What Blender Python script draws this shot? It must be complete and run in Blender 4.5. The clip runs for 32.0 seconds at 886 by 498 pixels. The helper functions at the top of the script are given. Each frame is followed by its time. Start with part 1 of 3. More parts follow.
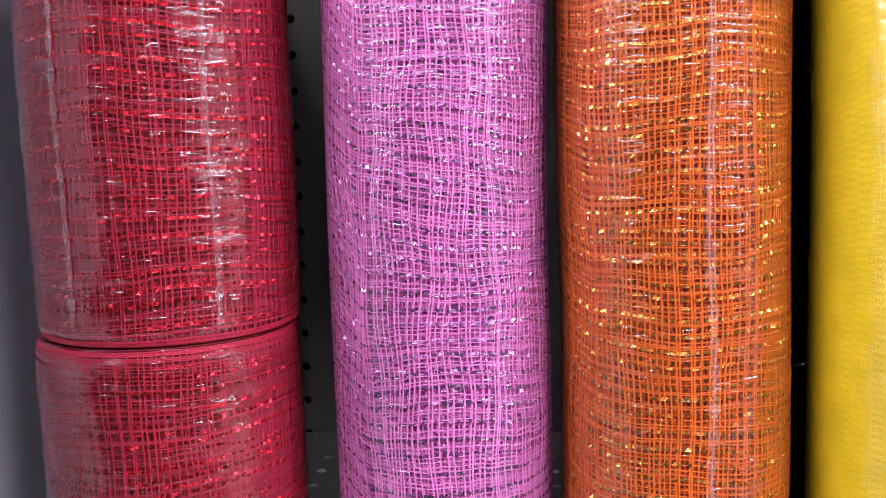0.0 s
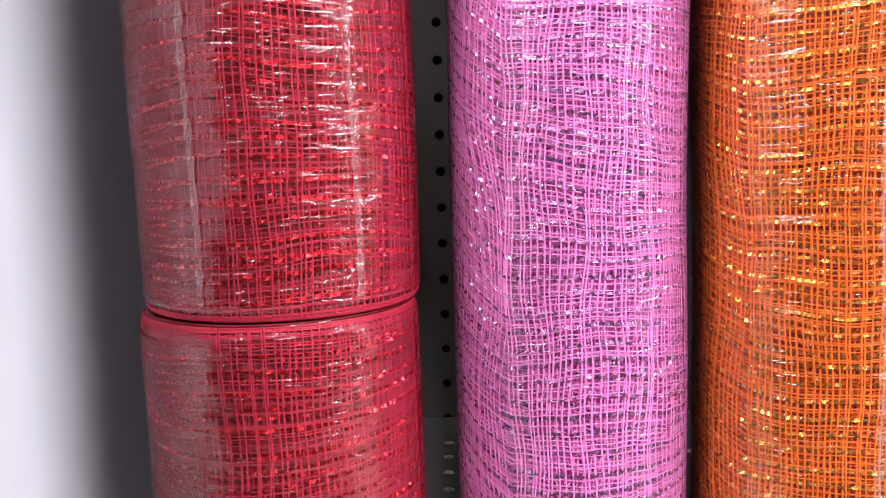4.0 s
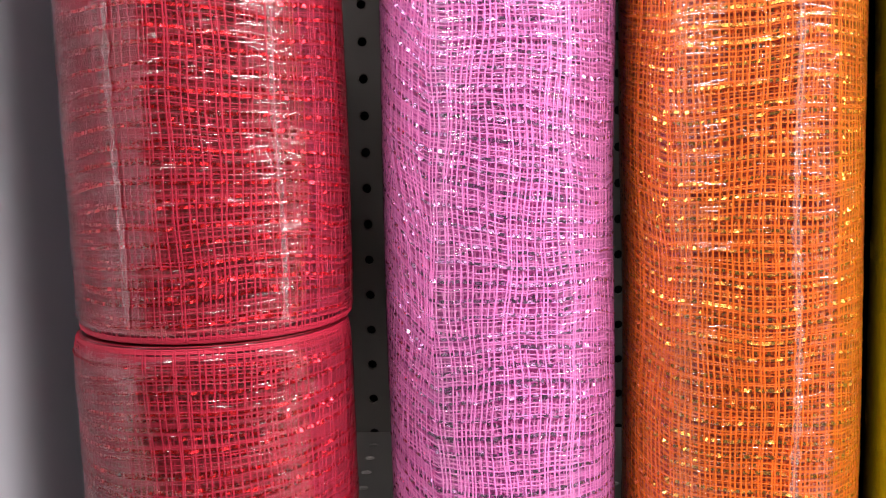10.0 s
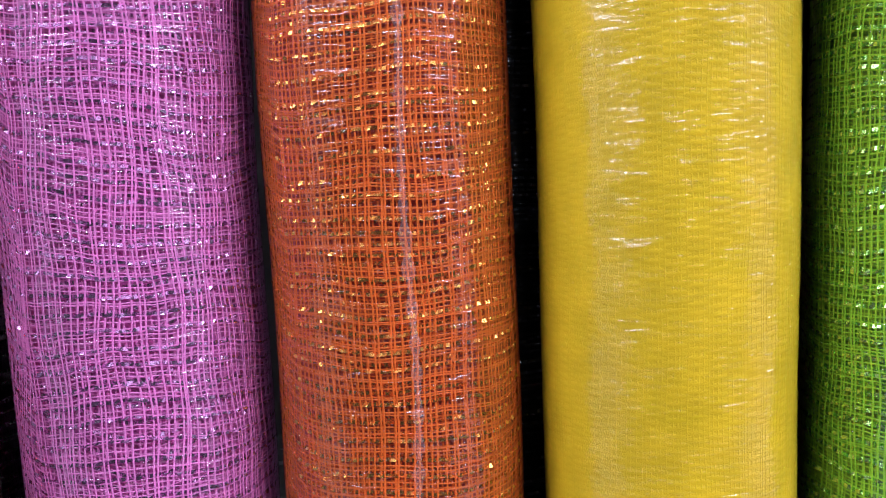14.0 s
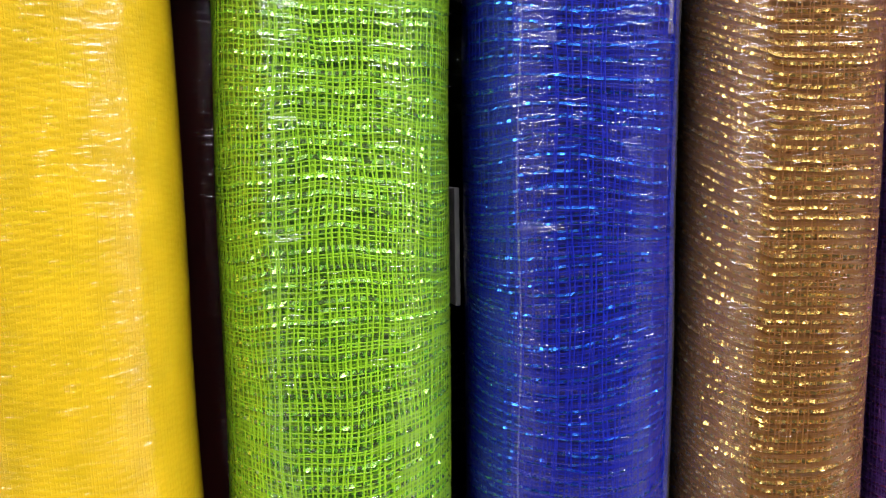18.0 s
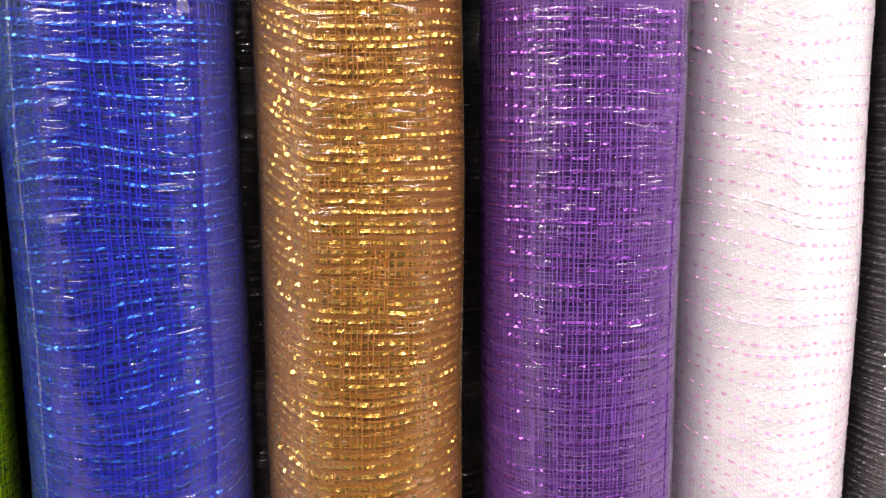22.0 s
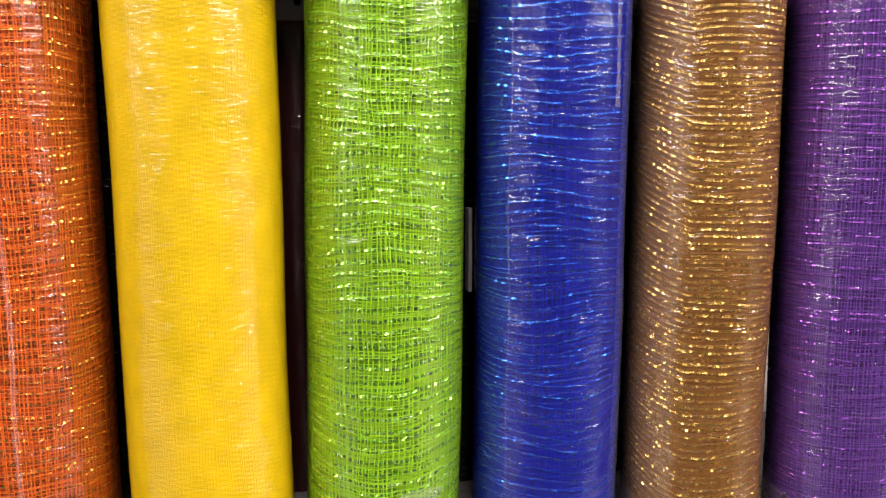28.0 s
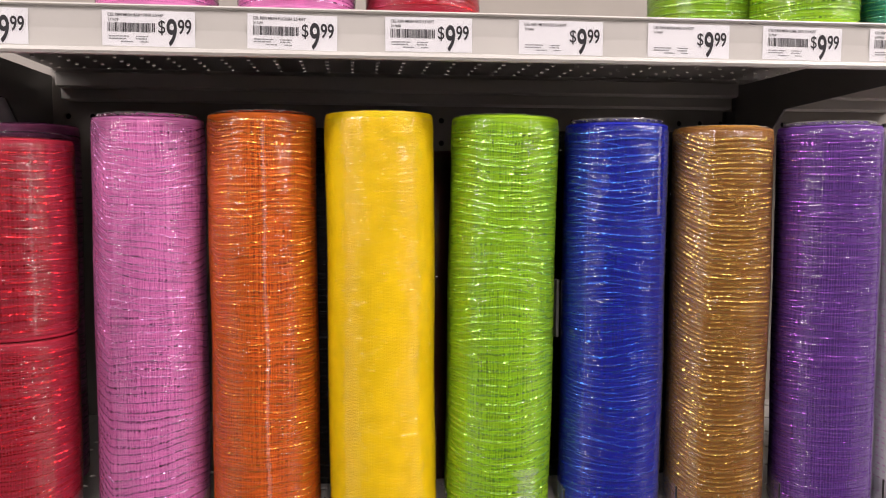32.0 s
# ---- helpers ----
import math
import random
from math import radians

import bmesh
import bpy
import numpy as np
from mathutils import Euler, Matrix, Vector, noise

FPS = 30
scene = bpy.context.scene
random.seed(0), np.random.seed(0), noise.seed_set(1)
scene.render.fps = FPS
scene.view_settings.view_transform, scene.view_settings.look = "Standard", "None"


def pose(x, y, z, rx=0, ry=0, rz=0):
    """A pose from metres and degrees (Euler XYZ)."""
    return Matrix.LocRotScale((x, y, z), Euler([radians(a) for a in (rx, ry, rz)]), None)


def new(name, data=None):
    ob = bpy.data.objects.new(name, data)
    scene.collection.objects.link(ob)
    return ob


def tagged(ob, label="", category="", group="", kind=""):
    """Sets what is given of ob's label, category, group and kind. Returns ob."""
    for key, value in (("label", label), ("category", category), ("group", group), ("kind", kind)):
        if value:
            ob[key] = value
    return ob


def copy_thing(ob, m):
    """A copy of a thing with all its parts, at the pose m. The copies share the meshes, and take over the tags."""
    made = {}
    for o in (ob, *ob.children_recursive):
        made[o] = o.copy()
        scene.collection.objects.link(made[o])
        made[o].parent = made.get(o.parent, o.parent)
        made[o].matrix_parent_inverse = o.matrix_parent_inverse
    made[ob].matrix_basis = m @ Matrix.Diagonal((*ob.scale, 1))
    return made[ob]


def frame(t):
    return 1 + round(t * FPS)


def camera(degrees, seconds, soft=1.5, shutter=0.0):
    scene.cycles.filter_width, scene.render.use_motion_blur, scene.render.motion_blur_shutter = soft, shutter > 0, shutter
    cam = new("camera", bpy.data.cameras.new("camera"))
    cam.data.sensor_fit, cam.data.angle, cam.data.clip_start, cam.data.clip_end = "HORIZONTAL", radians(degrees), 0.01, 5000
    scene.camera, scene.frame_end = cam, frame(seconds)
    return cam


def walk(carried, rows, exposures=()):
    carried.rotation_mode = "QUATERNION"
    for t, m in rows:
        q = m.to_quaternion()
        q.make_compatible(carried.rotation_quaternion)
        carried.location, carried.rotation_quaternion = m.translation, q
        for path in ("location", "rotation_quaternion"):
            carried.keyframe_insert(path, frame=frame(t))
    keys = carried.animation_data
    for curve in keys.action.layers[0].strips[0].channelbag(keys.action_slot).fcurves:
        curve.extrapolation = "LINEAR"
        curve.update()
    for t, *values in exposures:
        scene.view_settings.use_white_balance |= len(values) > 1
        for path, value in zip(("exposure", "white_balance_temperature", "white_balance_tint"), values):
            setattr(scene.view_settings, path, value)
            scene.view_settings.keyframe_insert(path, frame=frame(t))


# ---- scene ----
cam = camera(55.24, 32.0, soft=1.0)
# seconds, x, y, z, pitch, roll, yaw
PATH = [
    (0, 0.13449, -0.31103, 0.20468, -6.328, 1.512, 4.195),
    (0.5, 0.08564, -0.29908, 0.2042, -7.562, 1.471, 4.326),
    (1, 0.06849, -0.29287, 0.2031, -7.072, 1.474, 3.512),
    (1.5, 0.07008, -0.28803, 0.19702, -7.521, 1.788, 2.929),
    (2, 0.07529, -0.29063, 0.19555, -7.206, 2.051, 2.254),
    (2.5, 0.07333, -0.29122, 0.19354, -7.207, 2.11, 1.793),
    (4.5, 0.06817, -0.29909, 0.19736, -6.904, 1.511, 0.397),
    (5, 0.07101, -0.30451, 0.19962, -6.733, 1.376, 0.198),
    (5.5, 0.07798, -0.30714, 0.20142, -6.472, 1.264, 0.079),
    (6, 0.07957, -0.30893, 0.20042, -6.391, 1.344, 0.267),
    (6.5, 0.06458, -0.30868, 0.19917, -6.257, 1.316, 0.189),
    (7, 0.05535, -0.30573, 0.2006, -6.434, 1.255, -0.024),
    (7.5, 0.05221, -0.30115, 0.19986, -6.487, 1.082, -0.673),
    (8, 0.05507, -0.30037, 0.19931, -6.379, 1.134, -0.512),
    (8.5, 0.0584, -0.29927, 0.19727, -6.219, 1.336, -0.335),
    (9, 0.06503, -0.2976, 0.19676, -6.12, 1.356, 0.207),
    (9.5, 0.07382, -0.2992, 0.19981, -6.413, 1.279, 0.262),
    (10, 0.08985, -0.30022, 0.20069, -6.437, 1.265, 0.158),
    (10.5, 0.10127, -0.29919, 0.1999, -6.208, 1.377, 0.057),
    (11, 0.11124, -0.29914, 0.20199, -6.582, 1.565, 0.253),
    (11.5, 0.11561, -0.30008, 0.20375, -6.721, 1.779, 0.174),
    (12, 0.13515, -0.29504, 0.20176, -6.765, 1.705, -0.57),
    (12.5, 0.15685, -0.28778, 0.20373, -6.979, 1.711, -1.579),
    (13, 0.18655, -0.28274, 0.1996, -6.739, 1.862, -1.232),
    (13.5, 0.19554, -0.28054, 0.19993, -7.177, 1.947, -1.54),
    (15.5, 0.2495, -0.28836, 0.19718, -6.81, 2.444, -5.804),
    (16, 0.28061, -0.29999, 0.19812, -6.989, 2.341, -3.624),
    (16.5, 0.30077, -0.30533, 0.20058, -7.263, 2.062, -5.761),
    (17, 0.31521, -0.30458, 0.20262, -7.722, 1.622, -9.234),
    (17.5, 0.33434, -0.30975, 0.2035, -8.17, 1.255, -11.717),
    (18, 0.34453, -0.31399, 0.20382, -8.166, 0.984, -13.953),
    (18.5, 0.35481, -0.31719, 0.20602, -8.376, 0.72, -15.448),
    (19, 0.37379, -0.31831, 0.20355, -7.924, 0.694, -15.459),
    (19.5, 0.39866, -0.31304, 0.2064, -9.14, 0.416, -15.428),
    (20, 0.42181, -0.30942, 0.211, -10.24, 0.31, -14.987),
    (20.5, 0.44569, -0.31207, 0.21014, -10.015, 0.51, -14.077),
    (21, 0.46786, -0.32229, 0.2038, -8.941, 0.777, -14.219),
    (21.5, 0.4943, -0.33422, 0.205, -9.421, 0.612, -13.364),
    (22, 0.51205, -0.33586, 0.20451, -9.603, 0.425, -13.236),
    (22.5, 0.54547, -0.32569, 0.20761, -9.565, 0.445, -12.61),
    (23, 0.58584, -0.31201, 0.20098, -8.581, 0.625, -13.461),
    (23.5, 0.61588, -0.29451, 0.20343, -10.216, 0.002, -15.592),
    (24, 0.6475, -0.29114, 0.19791, -10.432, -0.093, -17.679),
    (24.5, 0.67571, -0.29628, 0.20247, -11.026, -0.143, -17.538),
    (26.5, 0.52047, -0.35525, 0.20469, -7.121, 0.36, -22.995),
    (27, 0.472, -0.37212, 0.21911, -8.043, 0.199, -14.976),
    (27.5, 0.3978, -0.40734, 0.21202, -6.383, 0.128, -12.229),
    (28, 0.33485, -0.45113, 0.22502, -8.232, 0.014, -9.77),
    (28.5, 0.27954, -0.49711, 0.23358, -9.128, 0.378, -8.947),
    (29, 0.25341, -0.51934, 0.23502, -9.146, 0.388, -8.971),
    (29.5, 0.25478, -0.54058, 0.24094, -9.794, 0.387, -8.278),
    (30, 0.26115, -0.57088, 0.24181, -9.123, 0.419, -7.382),
    (30.5, 0.26617, -0.6081, 0.25014, -9.506, 0.252, -6.881),
    (31, 0.25777, -0.63856, 0.25063, -8.858, 0.196, -6.558),
    (31.2, 0.25383, -0.64571, 0.2472, -8.103, 0.222, -6.856),
    (31.5, 0.26431, -0.65138, 0.25292, -6.958, 0.052, -6.141),
    (32, 0.2635, -0.66377, 0.25608, -4.278, -0.229, -6.077),
]
# seconds, stops, kelvin, tint
EXPOSURES = [(0.0, -0.25, 5600, 20), (1.0, 0.05, 6000, 20), (5.0, 0.15, 6100, 15), (10.0, 0.1, 6400, 15), (11.0, 0.05, 5800, 18), (12.0, -0.15, 4950, 17), (13.0, -0.5, 4900, 22),
             (15.5, -0.8, 5900, 20), (17.0, -0.8, 5900, 20), (18.0, -0.45, 6100, 20), (20.0, -0.05, 7300, 24), (22.0, 0.0, 7200, 24), (24.0, -0.72, 6100, 15),
             (27.0, -0.15, 7000, 22), (29.0, -0.58, 6500, 22), (30.0, -0.62, 6600, 22), (32.0, -0.55, 6900, 22)]
walk(cam, [(t, pose(x, y, z, 90 + p, r, w)) for t, x, y, z, p, r, w in PATH], EXPOSURES)

# ---- light: a shop's ceiling fixtures and added fill, dim bounce from the room ----
world = bpy.data.worlds.new("world")
scene.world = world
world.use_nodes = True
world.node_tree.nodes["Background"].inputs[0].default_value = (0.9, 0.95, 1.0, 1)
world.node_tree.nodes["Background"].inputs[1].default_value = 0.03
CEIL = 2.3
FLOOR = -1.15
# x, y, width, length, watts
# the three at y -2.4 are unseen, added as diffuse fill
FIXTURES = [(-2.3, -2.4, 2.2, 0.9, 95), (3.2, -2.4, 2.6, 0.9, 120), (0.45, -2.4, 0.65, 0.7, 40), (4.2, -1.2, 6.2, 0.55, 300), (-3.6, -1.2, 5.6, 0.55, 260), (4.3, -0.27, 6.4, 0.05, 62)]


def lamp(x, y, wide, long, watts):
    data = bpy.data.lights.new("ceiling_lamp", "AREA")
    data.shape, data.size, data.size_y = "RECTANGLE", wide, long
    data.energy, data.color = watts, (1.0, 0.97, 0.94)
    ob = new("ceiling_lamp", data)
    ob.matrix_world = pose(x, y, CEIL - 0.09)
    return ob


for row in FIXTURES:
    lamp(*row)


# ---- materials ----
def nodes_of(name):
    m = bpy.data.materials.new(name)
    m.use_nodes = True
    nt = m.node_tree
    return m, nt, nt.nodes["Principled BSDF"]


def add(nt, kind, **props):
    n = nt.nodes.new(kind)
    for k, v in props.items():
        if k in n.inputs:
            n.inputs[k].default_value = v
    return n


def mottled(name, rgb, rough, scale=40.0, amount=0.12, metal=0.0, bump=0.05, fine=600.0, spec=0.5):
    """A surface with stains at one scale and grain at another."""
    m, nt, b = nodes_of(name)
    tc = nt.nodes.new("ShaderNodeTexCoord")
    a = add(nt, "ShaderNodeTexNoise", Scale=scale, Detail=5.0)
    g = add(nt, "ShaderNodeTexNoise", Scale=fine, Detail=2.0)
    nt.links.new(tc.outputs["Object"], a.inputs["Vector"])
    nt.links.new(tc.outputs["Object"], g.inputs["Vector"])
    ramp = nt.nodes.new("ShaderNodeValToRGB")
    ramp.color_ramp.elements[0].position, ramp.color_ramp.elements[1].position = 0.3, 0.7
    ramp.color_ramp.elements[0].color = (*[c * (1 - amount) for c in rgb], 1)
    ramp.color_ramp.elements[1].color = (*[min(1, c * (1 + amount)) for c in rgb], 1)
    nt.links.new(a.outputs["Fac"], ramp.inputs["Fac"])
    nt.links.new(ramp.outputs["Color"], b.inputs["Base Color"])
    mr = add(nt, "ShaderNodeMapRange")
    mr.inputs["To Min"].default_value, mr.inputs["To Max"].default_value = rough * 0.8, min(1, rough * 1.2)
    nt.links.new(a.outputs["Fac"], mr.inputs["Value"])
    nt.links.new(mr.outputs["Result"], b.inputs["Roughness"])
    b.inputs["Metallic"].default_value = metal
    b.inputs["Specular IOR Level"].default_value = spec
    if bump:
        bp = add(nt, "ShaderNodeBump", Strength=bump, Distance=0.0005)
        nt.links.new(g.outputs["Fac"], bp.inputs["Height"])
        nt.links.new(bp.outputs["Normal"], b.inputs["Normal"])
    return m


def film_material(name, haze=0.003, rough=0.13, wrinkle=1.0, tint=(1, 1, 1), ior=1.76, thick=False):
    """Clear shrink film: mostly see-through, glossy, creased along the roll's girth."""
    m, nt, b = nodes_of(name)
    nt.nodes.remove(b)
    out = nt.nodes["Material Output"]
    tc = nt.nodes.new("ShaderNodeTexCoord")
    heights = []
    for sc, w in (((75, 75, 560), 1.0), ((40, 40, 240), 1.2), ((14, 14, 20), 9.0)):
        mp = nt.nodes.new("ShaderNodeMapping")
        mp.inputs["Scale"].default_value = sc
        nt.links.new(tc.outputs["Object"], mp.inputs["Vector"])
        n1 = add(nt, "ShaderNodeTexNoise", Scale=1.0, Detail=2.0, Roughness=0.5, Distortion=0.5)
        nt.links.new(mp.outputs["Vector"], n1.inputs["Vector"])
        mul = nt.nodes.new("ShaderNodeMath")
        mul.operation = "MULTIPLY"
        mul.inputs[1].default_value = w
        nt.links.new(n1.outputs["Fac"], mul.inputs[0])
        heights.append(mul)
    tot = heights[0]
    for h2 in heights[1:]:
        ad = nt.nodes.new("ShaderNodeMath")
        nt.links.new(tot.outputs[0], ad.inputs[0])
        nt.links.new(h2.outputs[0], ad.inputs[1])
        tot = ad
    bp = add(nt, "ShaderNodeBump", Strength=wrinkle, Distance=0.00075)
    nt.links.new(tot.outputs[0], bp.inputs["Height"])
    clear = add(nt, "ShaderNodeBsdfTransparent", Color=(*tint, 1))
    gloss = add(nt, "ShaderNodeBsdfGlossy", Roughness=rough)
    nt.links.new(bp.outputs["Normal"], gloss.inputs["Normal"])
    if thick:
        lw = nt.nodes.new("ShaderNodeLayerWeight")
        pw = nt.nodes.new("ShaderNodeMath")
        pw.operation = "POWER"
        pw.inputs[1].default_value = 5.0
        nt.links.new(lw.outputs["Facing"], pw.inputs[0])
        fr = nt.nodes.new("ShaderNodeMapRange")
        fr.inputs["To Min"].default_value, fr.inputs["To Max"].default_value = 0.03, 0.25
        nt.links.new(pw.outputs[0], fr.inputs["Value"])
    else:
        fr = add(nt, "ShaderNodeFresnel", IOR=ior)
    mix = nt.nodes.new("ShaderNodeMixShader")
    nt.links.new(fr.outputs[0], mix.inputs[0])
    nt.links.new(clear.outputs[0], mix.inputs[1])
    nt.links.new(gloss.outputs[0], mix.inputs[2])
    milk = add(nt, "ShaderNodeBsdfDiffuse", Color=(0.9, 0.9, 0.92, 1))
    mix2 = nt.nodes.new("ShaderNodeMixShader")
    mix2.inputs[0].default_value = haze
    nt.links.new(mix.outputs[0], mix2.inputs[1])
    nt.links.new(milk.outputs[0], mix2.inputs[2])
    nt.links.new(mix2.outputs[0], out.inputs["Surface"])
    return m


M_STEEL = mottled("painted_steel", (0.54, 0.52, 0.49), 0.4, 12, 0.04)
M_PEG = mottled("pegboard_paint", (0.35, 0.33, 0.30), 0.5, 15, 0.05)
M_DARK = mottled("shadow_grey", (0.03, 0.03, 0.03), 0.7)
M_REFLECT_DARK = mottled("reflection_dark", (0.055, 0.046, 0.043), 0.6, 3, 0.5)
M_WHITE = mottled("white_laminate", (0.61, 0.62, 0.67), 0.35, 20, 0.03)
M_FLOOR = mottled("vinyl_floor", (0.44, 0.42, 0.40), 0.35, 3, 0.12)
M_CEIL = mottled("ceiling_tile", (0.45, 0.45, 0.45), 0.9, 6, 0.05)
M_WALL = mottled("shop_wall", (0.26, 0.255, 0.25), 0.7, 4, 0.1)
M_PAPER = mottled("label_paper", (0.80, 0.81, 0.84), 0.5, 30, 0.02)
M_INK = mottled("label_ink", (0.02, 0.02, 0.025), 0.5)
M_RAIL = mottled("rail_plastic", (0.58, 0.57, 0.54), 0.25, 20, 0.03)
M_BRACKET = mottled("bracket_paint", (0.20, 0.19, 0.18), 0.5, 30, 0.06)
# white card, greyed for the shade it stands in
M_SLIP = mottled("shaded_card", (0.38, 0.38, 0.37), 0.6, 80, 0.2)
M_GREY = mottled("grey_print", (0.16, 0.16, 0.17), 0.6)
M_WIRE = mottled("black_wire", (0.02, 0.02, 0.02), 0.35, metal=0.0)
M_CARD = mottled("cardboard", (0.42, 0.30, 0.19), 0.85, 60, 0.15)
M_FILM = film_material("shrink_film")
M_SEAM = film_material("welded_film", 0.07, 0.22, 1.0, ior=1.9)
M_GATHER = film_material("bunched_film", 0.09, 0.16, 1.0, ior=1.8)
M_LAP = film_material("milky_film", 0.03, 0.16, 1.0, ior=1.3)
M_COVER = film_material("label_cover", 0.0, 0.06, 0.01, thick=True)
M_CLEAR = film_material("clear_plastic", 0.02, 0.05, 0.01, thick=True)


# ---- mesh helpers ----
def mesh_of(name, verts, faces, material, smooth=False):
    me = bpy.data.meshes.new(name)
    me.from_pydata(verts, [], faces)
    me.materials.append(material)
    if smooth:
        me.polygons.foreach_set("use_smooth", [True] * len(me.polygons))
    me.update()
    return me


def quick_mesh(name, verts, quads, material, smooth=True):
    """A quad mesh from arrays."""
    me = bpy.data.meshes.new(name)
    verts = np.asarray(verts, dtype=np.float32).reshape(-1, 3)
    quads = np.asarray(quads, dtype=np.int32).reshape(-1, 4)
    me.vertices.add(len(verts))
    me.vertices.foreach_set("co", verts.ravel())
    me.loops.add(quads.size)
    me.loops.foreach_set("vertex_index", quads.ravel())
    me.polygons.add(len(quads))
    me.polygons.foreach_set("loop_start", np.arange(0, quads.size, 4, dtype=np.int32))
    me.update(calc_edges=True)
    me.polygons.foreach_set("use_smooth", np.full(len(quads), smooth))
    me.materials.append(material)
    me.update()
    return me


def part(name, data, parent, label=""):
    """Links a mesh, or a bmesh given with its material, as one object under a thing."""
    ob = new(name, data)
    ob.parent = parent
    if label:
        ob["label"] = label
    return ob


def from_bm(name, bm, material, smooth=False):
    me = bpy.data.meshes.new(name)
    bm.to_mesh(me)
    bm.free()
    me.materials.append(material)
    if smooth:
        me.polygons.foreach_set("use_smooth", [True] * len(me.polygons))
    return me


def box_bm(lo, hi, bevel=0.0, seg=1, bm=None):
    bm = bm or bmesh.new()
    m = Matrix.Translation([(a + b) / 2 for a, b in zip(lo, hi)]) @ Matrix.Diagonal([b - a for a, b in zip(lo, hi)] + [1])
    r = bmesh.ops.create_cube(bm, size=1, matrix=m)
    if bevel:
        es = {e for v in r["verts"] for e in v.link_edges}
        bmesh.ops.bevel(bm, geom=list(es), offset=bevel, segments=seg, affect="EDGES", clamp_overlap=True)
    return bm


def box(name, lo, hi, material, bevel=0.0, parent=None, seg=1):
    ob = new(name, from_bm(name, box_bm(lo, hi, bevel, seg), material))
    ob.parent = parent
    return ob


# ---- the room ----
WEST, EAST = -8.0, 9.0
tagged(box("floor", (WEST, -5.5, FLOOR - 0.1), (EAST, 1.5, FLOOR), M_FLOOR), "grey vinyl shop floor", "floor", kind="structure")
tagged(box("ceiling", (WEST, -5.5, CEIL), (EAST, 1.5, CEIL + 0.1), M_CEIL), "white tiled shop ceiling", "ceiling", kind="structure")
for nm, lo, hi in (("wall_south", (WEST, -5.6, FLOOR), (EAST, -5.5, CEIL)), ("wall_north", (WEST, 1.5, FLOOR), (EAST, 1.6, CEIL)),
                   ("wall_west", (WEST - 0.1, -5.5, FLOOR), (WEST, 1.5, CEIL)), ("wall_east", (EAST, -5.5, FLOOR), (EAST + 0.1, 1.5, CEIL))):
    tagged(box(nm, lo, hi, M_WALL), "plain shop wall", "wall", kind="structure")

# the far side of the aisle: unseen block, added to darken foil and film reflections
tagged(box("dark_reflection_block", (-1.5, -2.3, FLOOR), (2.3, -1.4, 1.1), M_REFLECT_DARK), "unseen dark block across the aisle, added for dark reflections", "shelving", kind="structure")

# ---- the shelf ----
FRONT = -0.059
BACK = 0.298
LEFT, RIGHT = -0.9, 1.9


def perforated(origin, u, v, nu, nv, pitch, hole, depth, phase=0.0):
    """A sheet of nu by nv cells with a hole in each, the holes' walls going back by depth."""
    o, u, v = np.array(origin), np.array(u), np.array(v)
    w = np.cross(u, v)
    ang = np.arange(8) * math.pi / 4
    sq = np.stack([np.clip(np.cos(ang) * 1.5, -1, 1), np.clip(np.sin(ang) * 1.5, -1, 1)], -1) * pitch / 2
    oc = np.stack([np.cos(ang + phase), np.sin(ang + phase)], -1) * hole
    I, J = np.meshgrid(np.arange(nu), np.arange(nv), indexing="ij")
    c = np.stack([I, J], -1).reshape(-1, 1, 2) * pitch + pitch / 2
    ring = np.concatenate([c + sq, c + oc, c + oc], 1)
    lift = np.concatenate([np.zeros(16), np.full(8, -depth)])
    pts = o + ring[..., :1] * u + ring[..., 1:] * v + lift[None, :, None] * w
    k = np.arange(8)
    k2 = (k + 1) % 8
    cell = np.concatenate([np.stack([k, k2, k2 + 8, k + 8], -1), np.stack([k + 8, k2 + 8, k2 + 16, k + 16], -1)])
    q = cell[None] + (np.arange(nu * nv) * 24)[:, None, None]
    return pts.reshape(-1, 3), q.reshape(-1, 4)


def extrude_x(profile, x0, x1):
    """A bar along x from closed (y, z) points."""
    n = len(profile)
    v = [(x, y, z) for x in (x0, x1) for y, z in profile]
    f = [(i, (i + 1) % n, n + (i + 1) % n, n + i) for i in range(n)] + [tuple(range(n))[::-1], tuple(range(n, 2 * n))]
    return v, f


